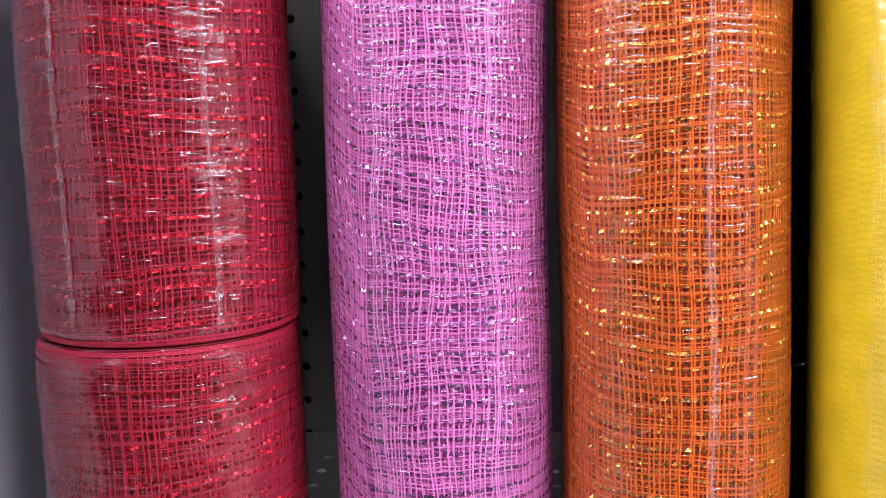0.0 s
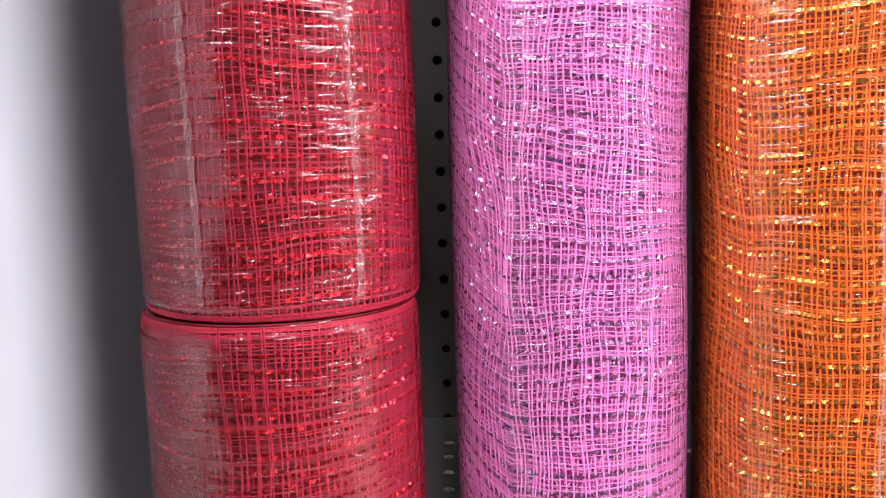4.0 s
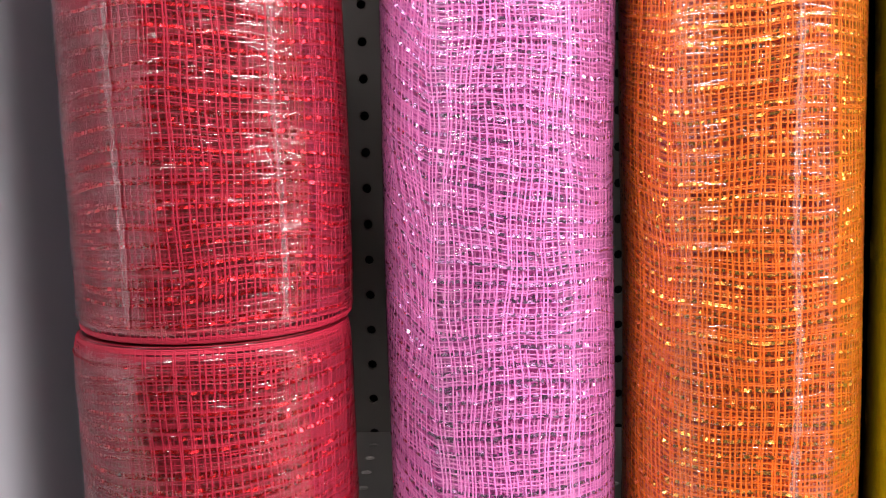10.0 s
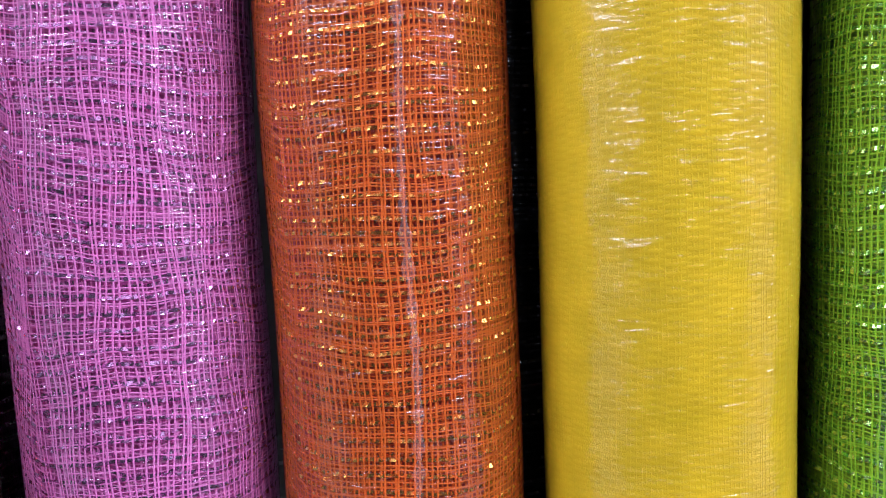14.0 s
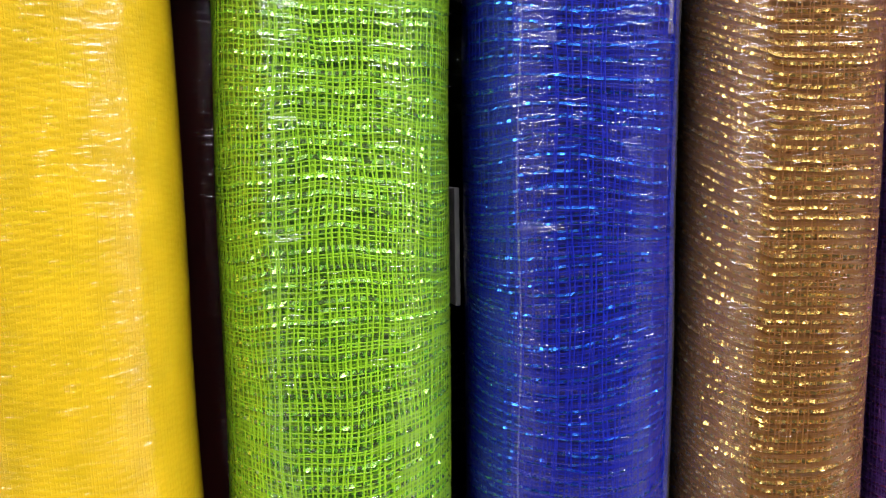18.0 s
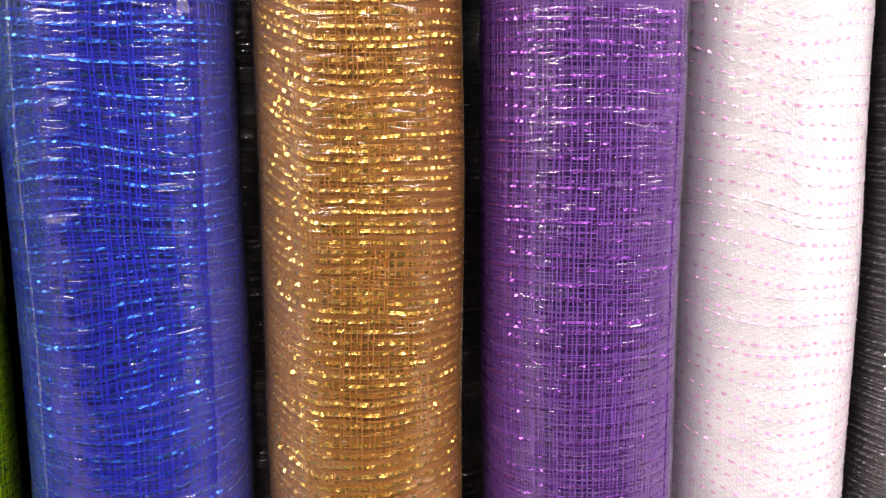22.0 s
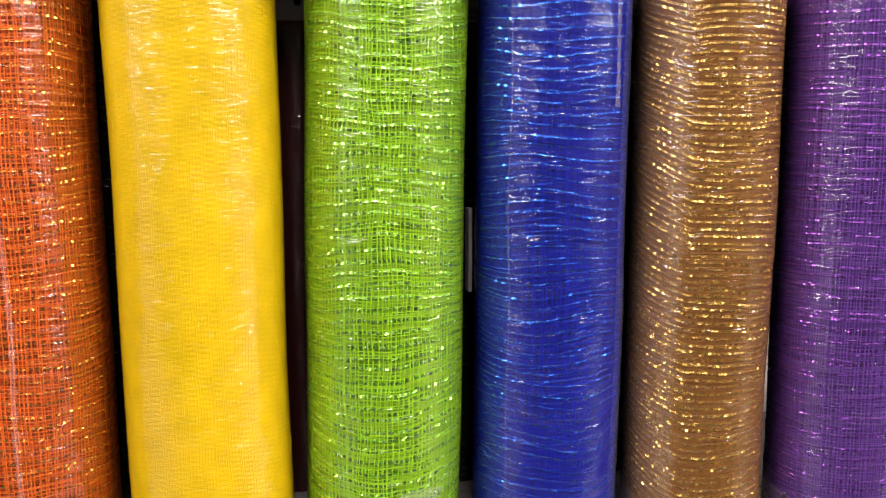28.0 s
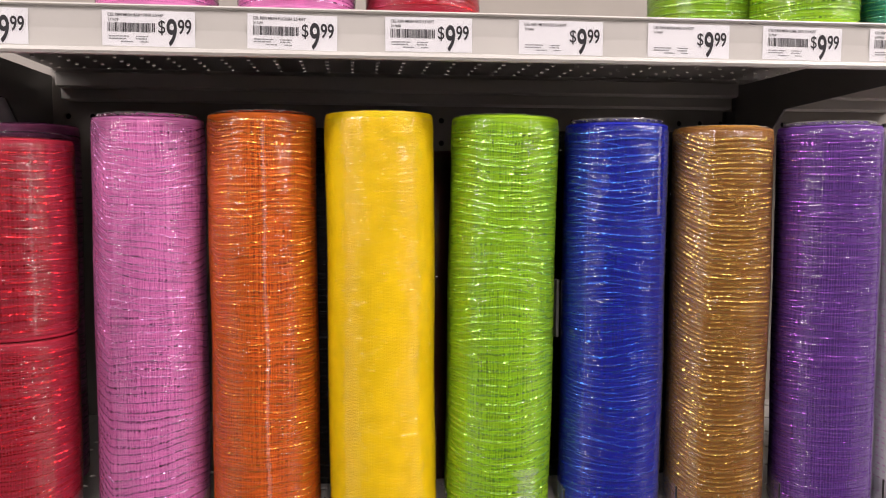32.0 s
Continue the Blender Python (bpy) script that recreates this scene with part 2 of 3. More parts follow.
def shelf(name, z, x0, x1, label, hole):
    """A perforated steel shelf with its price rail along the front."""
    ob = tagged(new(name), label, "shelf", kind="structure")
    nu, nv = int((x1 - x0) / 0.0254), 13
    v, q = perforated((x0, FRONT + 0.012, z), (1, 0, 0), (0, 1, 0), nu, nv, 0.0254, hole, 0.0012, 0.0)
    part("perforated_deck", quick_mesh("perforated_deck", v, q, M_STEEL, False), ob)
    part("deck_front", from_bm("deck_front", box_bm((x0, FRONT + 0.002, z - 0.004), (x0 + nu * 0.0254, FRONT + 0.012, z), 0.0008), M_STEEL), ob)
    part("deck_back", from_bm("deck_back", box_bm((x0, FRONT + 0.012 + nv * 0.0254, z - 0.004), (x0 + nu * 0.0254, BACK, z)), M_STEEL), ob)
    y = FRONT
    prof = [(y + 0.003, z - 0.0002), (y + 0.0010, z - 0.0005), (y + 0.0004, z - 0.0014), (y + 0.0010, z - 0.0024), (y + 0.0026, z - 0.0029), (y + 0.0030, z - 0.017),
            (y + 0.0022, z - 0.0295), (y + 0.0004, z - 0.0300), (y - 0.0004, z - 0.0322), (y + 0.0006, z - 0.0340), (y + 0.004, z - 0.0345), (y + 0.0055, z - 0.030), (y + 0.0055, z - 0.002)]
    v, f = extrude_x(prof, x0, x0 + nu * 0.0254)
    part("price_rail", mesh_of("price_rail", v, f, M_RAIL), ob, "glossy off-white plastic price rail")
    cover = [(y + 0.0012, z - 0.0032), (y + 0.0002, z - 0.010), (y - 0.0001, z - 0.017), (y + 0.0003, z - 0.024), (y + 0.0012, z - 0.0298),
             (y + 0.0016, z - 0.0298), (y + 0.0007, z - 0.024), (y + 0.0003, z - 0.017), (y + 0.0006, z - 0.010), (y + 0.0016, z - 0.0032)]
    v, f = extrude_x(cover, x0, x0 + nu * 0.0254)
    cv = part("clear_cover", mesh_of("clear_cover", v, f, M_COVER), ob, "clear plastic label cover")
    cv.visible_shadow = False
    for k, yy in enumerate((BACK - 0.035, BACK - 0.018)):
        part("back_rail", from_bm("back_rail", box_bm((x0 + 0.01, yy, z - 0.034 + 0.012 * (1 - k)), (x0 + nu * 0.0254 - 0.01, BACK - (0.018 if k == 0 else 0.001), z - 0.0052), 0.002), M_STEEL), ob)
    return ob


shelf("lower_shelf", 0.0, -0.0536, 1.35, "off-white perforated steel shelf with price rail", 0.0034)
shelf("upper_shelf", 0.379, -0.0536, 0.72, "off-white perforated steel shelf overhead with price rail", 0.0018)
shelf("upper_shelf_neighbour", 0.379, 0.7085, 0.93, "off-white perforated steel shelf of the next bay", 0.0018)
tagged(box("lower_shelf_neighbour", (LEFT, FRONT + 0.003, -0.034), (-0.0725, BACK, -0.002), M_STEEL, 0.002), "off-white steel shelf of the next bay", "shelf", kind="structure")
# near-black slab added for the shade in the void below the deck
tagged(box("base_shade_slab", (LEFT, -0.04, -0.4), (RIGHT, BACK, -0.3), M_DARK), "dark slab standing in for the shade under the shelf", "shelf", kind="structure")
back = tagged(new("back_panel"), "grey perforated pegboard back panel", "back panel", kind="structure")
v, q = perforated((-0.4107, BACK, -0.0641), (1, 0, 0), (0, 0, 1), 72, 17, 0.0254, 0.0034, 0.004)
part("pegboard", quick_mesh("pegboard", v, q, M_PEG, False), back)
# near-black sheet stands in for the shade inside the hollow behind the holes
part("shade_backing", from_bm("shade_backing", box_bm((LEFT, BACK + 0.015, FLOOR), (RIGHT, BACK + 0.03, 1.0)), M_DARK), back)
part("upper_board", from_bm("upper_board", box_bm((LEFT, BACK, -0.0641 + 17 * 0.0254), (RIGHT, BACK + 0.004, 1.0)), M_PEG), back)


def plate_x(name, outline, x0, x1, material, parent=None):
    """An upright plate across x from (y, z) outline points."""
    v, f = extrude_x(outline, x0, x1)
    ob = new(name, mesh_of(name, v, f, material))
    ob.parent = parent
    return ob


def arc(cy, cz, r, a0, a1, n=8):
    return [(cy + r * math.cos(radians(a0 + (a1 - a0) * k / n)), cz + r * math.sin(radians(a0 + (a1 - a0) * k / n))) for k in range(n + 1)]


# white board that closes the bay beside the red rolls
side = tagged(new("side_panel"), "white laminate side board with rounded corners", "side panel")
plate_x("board", [(-0.14, 0.20), (-0.131, 0.172), (-0.115, 0.148), (-0.0911, 0.1236), (-0.0837, 0.114), (-0.0738, 0.1055), (-0.055, 0.090), (-0.036, 0.06), (-0.02, 0.001), (BACK - 0.001, 0.001)] + arc(0.262, 0.310, 0.035, 0, 90) + [(-0.14, 0.345)],
        -0.0675, -0.0625, M_WHITE, side)
for zz in (0.06, 0.20):
    part("edge_line", from_bm("edge_line", box_bm((-0.0625, -0.0735 - zz * 0.05, zz + 0.06), (-0.0622, -0.0725 - zz * 0.05, zz + 0.10), 0.0001), M_PAPER), side, "thin pale line")
# shelf brackets
for bx in (-0.0585, 0.707):
    br = tagged(new("shelf_bracket"), "grey painted steel shelf bracket", "bracket", "shelf brackets")
    plate_x("arm", [(BACK - 0.001, 0.28), (0.235, 0.29), (0.175, 0.336), (0.0, 0.3415), (FRONT + 0.02, 0.3445), (FRONT + 0.02, 0.372), (BACK - 0.001, 0.372)], bx - 0.001, bx + 0.001, M_BRACKET, br)
    plate_x("upright_post", [(BACK - 0.012, 0.0), (BACK - 0.0008, 0.0), (BACK - 0.0008, 0.343), (BACK - 0.012, 0.343)], bx - 0.012, bx - 0.0015, M_BRACKET, br)


# ---- rolls of woven mesh ----
def girth(front, behind):
    """Angles once round a roll, closer together over the side that faces the aisle."""
    return np.concatenate([np.linspace(-math.pi, -1.95, behind // 2, endpoint=False), np.linspace(-1.95, 1.95, front), np.linspace(1.95, math.pi, behind // 2 + 1)[1:]])


def thread_grid(rng, radius, height, z0, pitch_z, pitch_a, width, wob, kinks, na, nz, ridge, weave, foils=(), gap=0.0, warp=None):
    """Weft rings and upright warps of an open weave, wavy as wound, as (verts, quads)."""
    ph = rng.uniform(0, 2 * math.pi, 24)
    k = rng.uniform(0.6, 1.4, 24)

    def shift(a, z):
        d = wob * (1.0 * np.sin(2 * k[0] * a + 31 * k[1] * z + ph[0]) + 0.4 * np.sin(3.5 * k[2] * a - 47 * k[3] * z + ph[1])
                   + 0.13 * np.sin(8 * k[4] * a + 60 * k[5] * z + ph[2]) + 0.06 * np.sin(19 * k[6] * a + 210 * k[7] * z + ph[3]))
        for a0, slope in kinks:
            d = d + slope * np.minimum(0, a - a0) * radius
        return d

    def turn(a, z):
        return (0.5 * wob / radius) * (0.7 * np.sin(3 * k[8] * a + 24 * k[9] * z + ph[4]) + 0.5 * np.sin(7 * k[10] * a - 60 * k[11] * z + ph[5])
                                 + 0.3 * np.sin(2 * k[12] * a + 140 * k[13] * z + ph[6]))

    verts, quads, base = [], [], 0
    prof = ((-0.5, 0.0), (0.0, 0.6), (0.5, 0.0)) if ridge else ((-0.5, 0.0), (0.5, 0.0))
    # weft rings
    a = girth(na, 16)
    na = len(a)
    zs = np.arange(z0 + 0.002, z0 + height - 0.002, pitch_z)
    zs = np.concatenate([zs, np.linspace(z0 + 0.001, z0 + 0.007, 6), np.linspace(z0 + height - 0.007, z0 + height - 0.001, 6)])
    zs = zs + rng.normal(0, pitch_z * (0.24 if width < pitch_z else 0.04), len(zs))
    if len(foils):
        zs = zs[np.abs(zs[:, None] - np.asarray(foils)[None, :]).min(1) > gap]
    A, Z = np.meshgrid(a, zs)
    dz, da = shift(A, Z), turn(A, Z)
    edge = np.clip(np.minimum(Z - z0, z0 + height - Z) / 0.012, 0, 1)
    dr = weave * np.sin(A / pitch_a * math.pi * 1.0 + (np.arange(len(zs)) % 2)[:, None] * math.pi)
    for off, up in prof:
        zz = np.clip(Z + dz * edge + off * width, z0, z0 + height)
        rr = radius + dr + up * min(width, 0.0007) * 0.5
        verts.append(np.stack([rr * np.sin(A), -rr * np.cos(A), zz], -1).reshape(-1, 3))
    n, w = len(zs), na
    idx = np.arange(n * w).reshape(n, w)
    for p in range(len(prof) - 1):
        q = np.stack([idx[:, :-1] + p * n * w, idx[:, 1:] + p * n * w, idx[:, 1:] + (p + 1) * n * w, idx[:, :-1] + (p + 1) * n * w], -1)
        quads.append(q.reshape(-1, 4) + base)
    base += len(prof) * n * w
    # warps
    width = warp or width
    m = int(2 * math.pi / pitch_a)
    aw = np.linspace(-math.pi, math.pi, m, endpoint=False) + rng.normal(0, pitch_a * 0.22, m)
    zw = np.linspace(z0 + 0.001, z0 + height - 0.001, nz)
    A, Z = np.meshgrid(aw, zw, indexing="ij")
    edge = np.clip(np.minimum(Z - z0, z0 + height - Z) / 0.012, 0, 1)
    dz, da = shift(A, Z) * edge, turn(A, Z)
    for a0, slope in kinks:
        da = da + 0.10 * slope * np.sin(60 * Z + 2) * (A < a0)
    for off, up in prof:
        rr = radius + 0.00012 + up * width * 0.5
        aa = A + da + off * width / radius * 1.1
        verts.append(np.stack([rr * np.sin(aa), -rr * np.cos(aa), np.clip(Z + dz, z0, z0 + height)], -1).reshape(-1, 3))
    idx = np.arange(m * nz).reshape(m, nz)
    for p in range(len(prof) - 1):
        q = np.stack([idx[:, :-1] + p * m * nz, idx[:, :-1] + (p + 1) * m * nz, idx[:, 1:] + (p + 1) * m * nz, idx[:, 1:] + p * m * nz], -1)
        quads.append(q.reshape(-1, 4) + base)
    return np.concatenate(verts), np.concatenate(quads), shift


def foil_rings(rng, radius, height, z0, zs, width, pitch_a, shift, depth, shake):
    """Flat metallic strips that run with the weft, over and under the warps."""
    a = girth(int(3.9 / pitch_a * 2), 24)
    na = len(a)
    A, Z = np.meshgrid(a, zs)
    edge = np.clip(np.minimum(Z - z0, z0 + height - Z) / 0.012, 0, 1)
    tilt = rng.normal(-0.38, 0.16, (len(zs), 1)) + np.repeat(rng.normal(0, shake * 1.0, (len(zs), na // 2 + 1)), 2, 1)[:, :na]
    tilt = tilt + np.repeat(rng.normal(0, shake * 0.4, (len(zs), na // 5 + 1)), 5, 1)[:, :na]
    dr = depth * np.sin(np.arange(na) * math.pi / 2 + 0.4 + rng.uniform(0, 6, (len(zs), 1)))
    dr = dr + np.repeat(rng.normal(0, depth * 0.2, (len(zs), na // 4 + 1)), 4, 1)[:, :na]
    verts = []
    for off in (-0.5, 0.5):
        rr = radius + dr + off * width * 0.55 * tilt
        verts.append(np.stack([rr * np.sin(A), -rr * np.cos(A), np.clip(Z + shift(A, Z) * edge + off * width, z0, z0 + height)], -1).reshape(-1, 3))
    n, w = len(zs), na
    idx = np.arange(n * w).reshape(n, w)
    q = np.stack([idx[:, :-1], idx[:, 1:], idx[:, 1:] + n * w, idx[:, :-1] + n * w], -1).reshape(-1, 4)
    return np.concatenate(verts), q


def lathe(profile, na, wave=None):
    """A surface of revolution about z from (radius, z) pairs."""
    a = np.linspace(0, 2 * math.pi, na, endpoint=False)
    p = np.array(profile)
    A, Rr = np.meshgrid(a, p[:, 0], indexing="ij")
    Zz = np.broadcast_to(p[:, 1], A.shape)
    if wave is not None:
        Rr = Rr + wave(A, Zz)
    v = np.stack([Rr * np.sin(A), -Rr * np.cos(A), Zz], -1)
    m = len(p)
    idx = np.arange(na * m).reshape(na, m)
    nx = np.roll(idx, -1, 0)
    q = np.stack([idx[:, :-1], nx[:, :-1], nx[:, 1:], idx[:, 1:]], -1)
    return v.reshape(-1, 3), q.reshape(-1, 4)


def seam_strip(rng, radius, z0, z1, a0, width=0.0009):
    n = max(12, int((z1 - z0) / 0.002))
    z = np.linspace(z0, z1, n)
    out = []
    wid = 0.75 * width * (1 + 1.6 * np.abs(np.sin(z * 300)) * rng.uniform(0.3, 1.5, n))
    mid = a0 + 0.0006 / radius * np.sin(z * 60)
    for o in (-1, -0.3, 0.3, 1):
        rr = radius + 0.0001 + rng.uniform(0, 0.0007, n) * (1 - 0.6 * abs(o))
        aa = mid + o * wid / radius
        out.append(np.stack([rr * np.sin(aa), -rr * np.cos(aa), z + rng.normal(0, 0.0003, n)], -1))
    v = np.concatenate(out)
    idx = np.arange(4 * n).reshape(4, n)
    q = np.stack([idx[:-1, :-1], idx[1:, :-1], idx[1:, 1:], idx[:-1, 1:]], -1)
    return v, q.reshape(-1, 4)


def mesh_roll(seed, x, y, radius, height, lean, cloth, foil, label, pitch_z=0.0016, pitch_a_mm=2.0, foil_pitch=0.0058,
              foil_width=0.0011, wob=0.0011, kinks=(), base_z=0.0, thread=0.00045, film=None, solid=None, name="mesh_roll", turn_deg=0.0, seams=(), pucker=0.0, bands=None, fine=True, tucks=(), warp=None, shake=0.26, foil_lift=0.0, seam_width=0.0009, slack=0.6, lap_hazes=(), cap=False,
              group="rolls of woven mesh on the shelf"):
    rng = np.random.default_rng(seed)
    roll = tagged(new(name), label, "mesh roll", group)
    lx, ly = lean
    roll.matrix_world = Matrix(((1, 0, lx, x), (0, 1, ly, y), (-lx, -ly, 1, base_z), (0, 0, 0, 1))).normalized() @ pose(0, 0, 0, 0, 0, turn_deg)
    h = height
    film = film or M_FILM
    r = radius - 0.0007
    pitch_a = pitch_a_mm * 0.001 / r
    deep = 0.0016 if bands else 0.0026
    sway = rng.uniform(0, 6, 4)

    def quick(name, verts, quads, material, smooth=True):
        """A part of the roll, swollen and slumped a little as the roll is, its ends drawn in by the wrap."""
        verts = np.asarray(verts, dtype=np.float64).reshape(-1, 3).copy()
        z = verts[:, 2]
        girth_scale = 1 + slack * (0.006 * np.sin(z / 0.045 + sway[0]) + 0.004 * np.sin(z / 0.019 + sway[1])) - 0.026 * np.exp(-(h - z) / 0.003) - 0.02 * np.exp(-z / 0.0025)
        verts[:, 0] = verts[:, 0] * girth_scale + slack * 0.0006 * np.sin(z / 0.03 + sway[2])
        verts[:, 1] = verts[:, 1] * girth_scale + slack * 0.0004 * np.sin(z / 0.04 + sway[3])
        return quick_mesh(name, verts, quads, material, smooth)

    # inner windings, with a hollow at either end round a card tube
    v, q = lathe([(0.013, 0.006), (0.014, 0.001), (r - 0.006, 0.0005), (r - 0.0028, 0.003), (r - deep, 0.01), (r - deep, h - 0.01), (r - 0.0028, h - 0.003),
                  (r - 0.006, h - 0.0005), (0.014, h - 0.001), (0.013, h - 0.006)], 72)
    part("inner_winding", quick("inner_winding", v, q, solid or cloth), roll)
    v, q = lathe([(0.011, 0.001), (0.013, 0.001), (0.013, h - 0.001), (0.011, h - 0.001), (0.011, 0.001)], 40)
    part("card_tube", quick("card_tube", v, q, M_CARD), roll, "brown card tube")
    # two outer layers of the weave
    if bands:
        for z0, hh, col in bands:
            v1, q1, s1 = thread_grid(rng, r - 0.0006, hh, z0, pitch_z, pitch_a, thread * 1.3, wob * 0.4, (), 110, 24, False, 0.0)
            part("colour_band", quick("colour_band", v1, q1, col[0]), roll)
            v, q = lathe([(r - 0.0016, z0), (r - 0.0013, z0 + 0.001), (r - 0.0013, z0 + hh - 0.001), (r - 0.0016, z0 + hh)], 72)
            part("band_winding", quick("band_winding", v, q, col[1]), roll)
        thread *= 0.6
    zf1 = np.arange(0.0065 + foil_pitch / 2, h - 0.006, foil_pitch)
    zf1 = zf1 + rng.normal(0, foil_pitch * 0.10, len(zf1))
    zf2 = np.arange(0.0065, h - 0.006, foil_pitch)
    zf2 = zf2 + rng.normal(0, foil_pitch * 0.10, len(zf2))
    gap = foil_width * 0.28 if foil is not None and not foil_lift else 0.0
    na, nz = (68, 60) if fine else (36, 30)
    v1, q1, s1 = thread_grid(rng, r - 0.0012, h, 0.0005, pitch_z, pitch_a, thread, wob, kinks, na - 12, nz - 14, False, 0.0, zf1, gap, warp)
    if not bands:
        tagged(part("under_layer", quick("under_layer", v1, q1, cloth), roll), "fine woven threads", kind="stuff")
    v2, q2, s2 = thread_grid(rng, r, h, 0.0005, pitch_z, pitch_a, thread, wob, kinks, na, nz, fine, 0.0001, zf2, gap, warp)
    if not bands:
        tagged(part("outer_layer", quick("outer_layer", v2, q2, cloth), roll), "fine woven threads", kind="stuff")
    if foil is not None:
        fv, fq = foil_rings(rng, r - 0.0012, h, 0.0005, zf1, foil_width, pitch_a, s1, 0.0003, shake)
        tagged(part("under_foil", quick("under_foil", fv, fq, foil, False), roll), "fine metallic foil strips of the weave", kind="stuff")
        fv, fq = foil_rings(rng, r + foil_lift, h, 0.0005, zf2, foil_width, pitch_a, s2, 0.0003, shake)
        tagged(part("foil_layer", quick("foil_layer", fv, fq, foil, False), roll), "fine metallic foil strips of the weave", kind="stuff")
    # hems at either end
    for nm, zc in (("top_hem", h - 0.0012), ("bottom_hem", 0.0012)):
        prof = [(r - 0.0015, zc - 0.0009), (r - 0.0006, zc - 0.0008), (r - 0.0002, zc - 0.0004), (r - 0.0002, zc + 0.0004), (r - 0.0006, zc + 0.0008), (r - 0.0015, zc + 0.0009)]
        v, q = lathe(prof, 90, lambda A, Z: 0.00015 * np.sin(A * 61))
        part(nm, quick(nm, v, q, cloth), roll)
    # clear film drawn tight round it all
    ph = rng.uniform(0, 6, 6)

    def crease(A, Z):
        ends = 1 + 2.2 * np.exp(-(h - Z) / 0.025) + 1.5 * np.exp(-Z / 0.015)
        return ends * crumple(A, Z)

    def crumple(A, Z):
        return 0.00012 * np.sin(3 * A + 40 * Z + ph[0]) * np.sin(55 * Z + ph[1]) + 0.00008 * np.sin(8 * A + 300 * Z + 3 * np.sin(4 * A + ph[2])) + 0.00004 * np.sin(21 * A - 420 * Z + 2 * np.sin(9 * A + 90 * Z))

    zz = np.linspace(0.004, h - 0.004, 84 if fine else 24)
    prof = [(0.018, 0.004), (r - 0.008, 0.0006), (r - 0.001, 0.0012)] + [(radius - 0.0003, z) for z in zz] + [(r - 0.001, h + 0.0006), (r - 0.008, h + 0.0012), (0.018, h - 0.003)]
    v, q = lathe(prof, 108 if fine else 60, crease)
    wrap = part("clear_film", quick("clear_film", v, q, film), roll, "clear creased plastic wrap")
    wrap.visible_shadow = False
    # milky sheets: double film; on blue and black, painted haze of reflections
    for a0, a1, z0, z1, skew in lap_hazes:
        na2, nz2 = 36, 60
        A, Z = np.meshgrid(np.linspace(0, 1, na2), np.linspace(z0, z1, nz2), indexing="ij")
        A = a0 + (a1 - a0) * A + skew * (Z - z0) * (1 - A)
        rr = radius + 0.0002 + crease(A, Z) + 0.00012 * np.sin(Z * 900 + 6 * A) * np.exp(-np.abs(A - a0) / 0.08)
        idx = np.arange(na2 * nz2).reshape(na2, nz2)
        q = np.stack([idx[:-1, :-1], idx[1:, :-1], idx[1:, 1:], idx[:-1, 1:]], -1).reshape(-1, 4)
        if a1 < a0:
            q = q[:, ::-1]
        lap = part("film_lap_haze", quick("film_lap_haze", np.stack([rr * np.sin(A), -rr * np.cos(A), Z], -1), q, M_LAP), wrap, "milky layer of the wrap, doubled film and reflection haze")
        lap.visible_shadow = False
    for a0 in seams:
        v, q = seam_strip(rng, radius, 0.006, h - 0.006, a0, seam_width)
        sm = part("film_seam", quick("film_seam", v, q, M_SEAM, False), wrap, "crinkled weld line of the wrap")
        sm.visible_shadow = False
    for a0, z0, z1, wd in tucks:
        v, q = seam_strip(rng, radius + 0.0004, z0, z1, a0, wd)
        tk = part("film_tuck", quick("film_tuck", v, q, M_GATHER, False), wrap, "crumpled tuck of the clear wrap")
        tk.visible_shadow = False
    if cap:
        v, q = lathe([(0.001, h + 0.0035)] + [(r * k / 8, h + 0.0035 - 0.003 * (k / 8) ** 3) for k in range(1, 9)], 90,
                     lambda A, Z: 0.0006 * np.sin(A * 17 + ph[4]) + 0.0004 * np.sin(A * 41 + 700 * Z))
        top = part("film_cap", quick("film_cap", v, q, M_LAP), wrap, "milky film drawn over the top")
        top.visible_shadow = False
    if pucker:
        zz = np.linspace(0, 1, 7)
        v, q = lathe([(r - 0.016 + 0.0165 * z - 0.006 * max(0, z - 0.8) * 5, h + 0.0006 + 0.0036 * pucker * math.sin(z * 2.9)) for z in zz], 110,
                     lambda A, Z: 0.0012 * np.sin(A * 23 + ph[3]) + 0.001 * np.sin(A * 51 + 900 * Z) + rng.normal(0, 0.0005, A.shape))
        gather = part("film_gather", quick("film_gather", v, q, M_GATHER, False), wrap, "bunched end of the clear wrap")
        gather.visible_shadow = False
    return roll


def cloth_material(name, rgb, rough=0.45):
    return mottled(name, rgb, rough, 90, 0.08, 0.0, 0.15, 1500, 0.25)


def foil_material(name, rgb, rough=0.24, metal=1.0):
    return mottled(name, rgb, rough, 300, 0.15, metal, 0.1, 900)


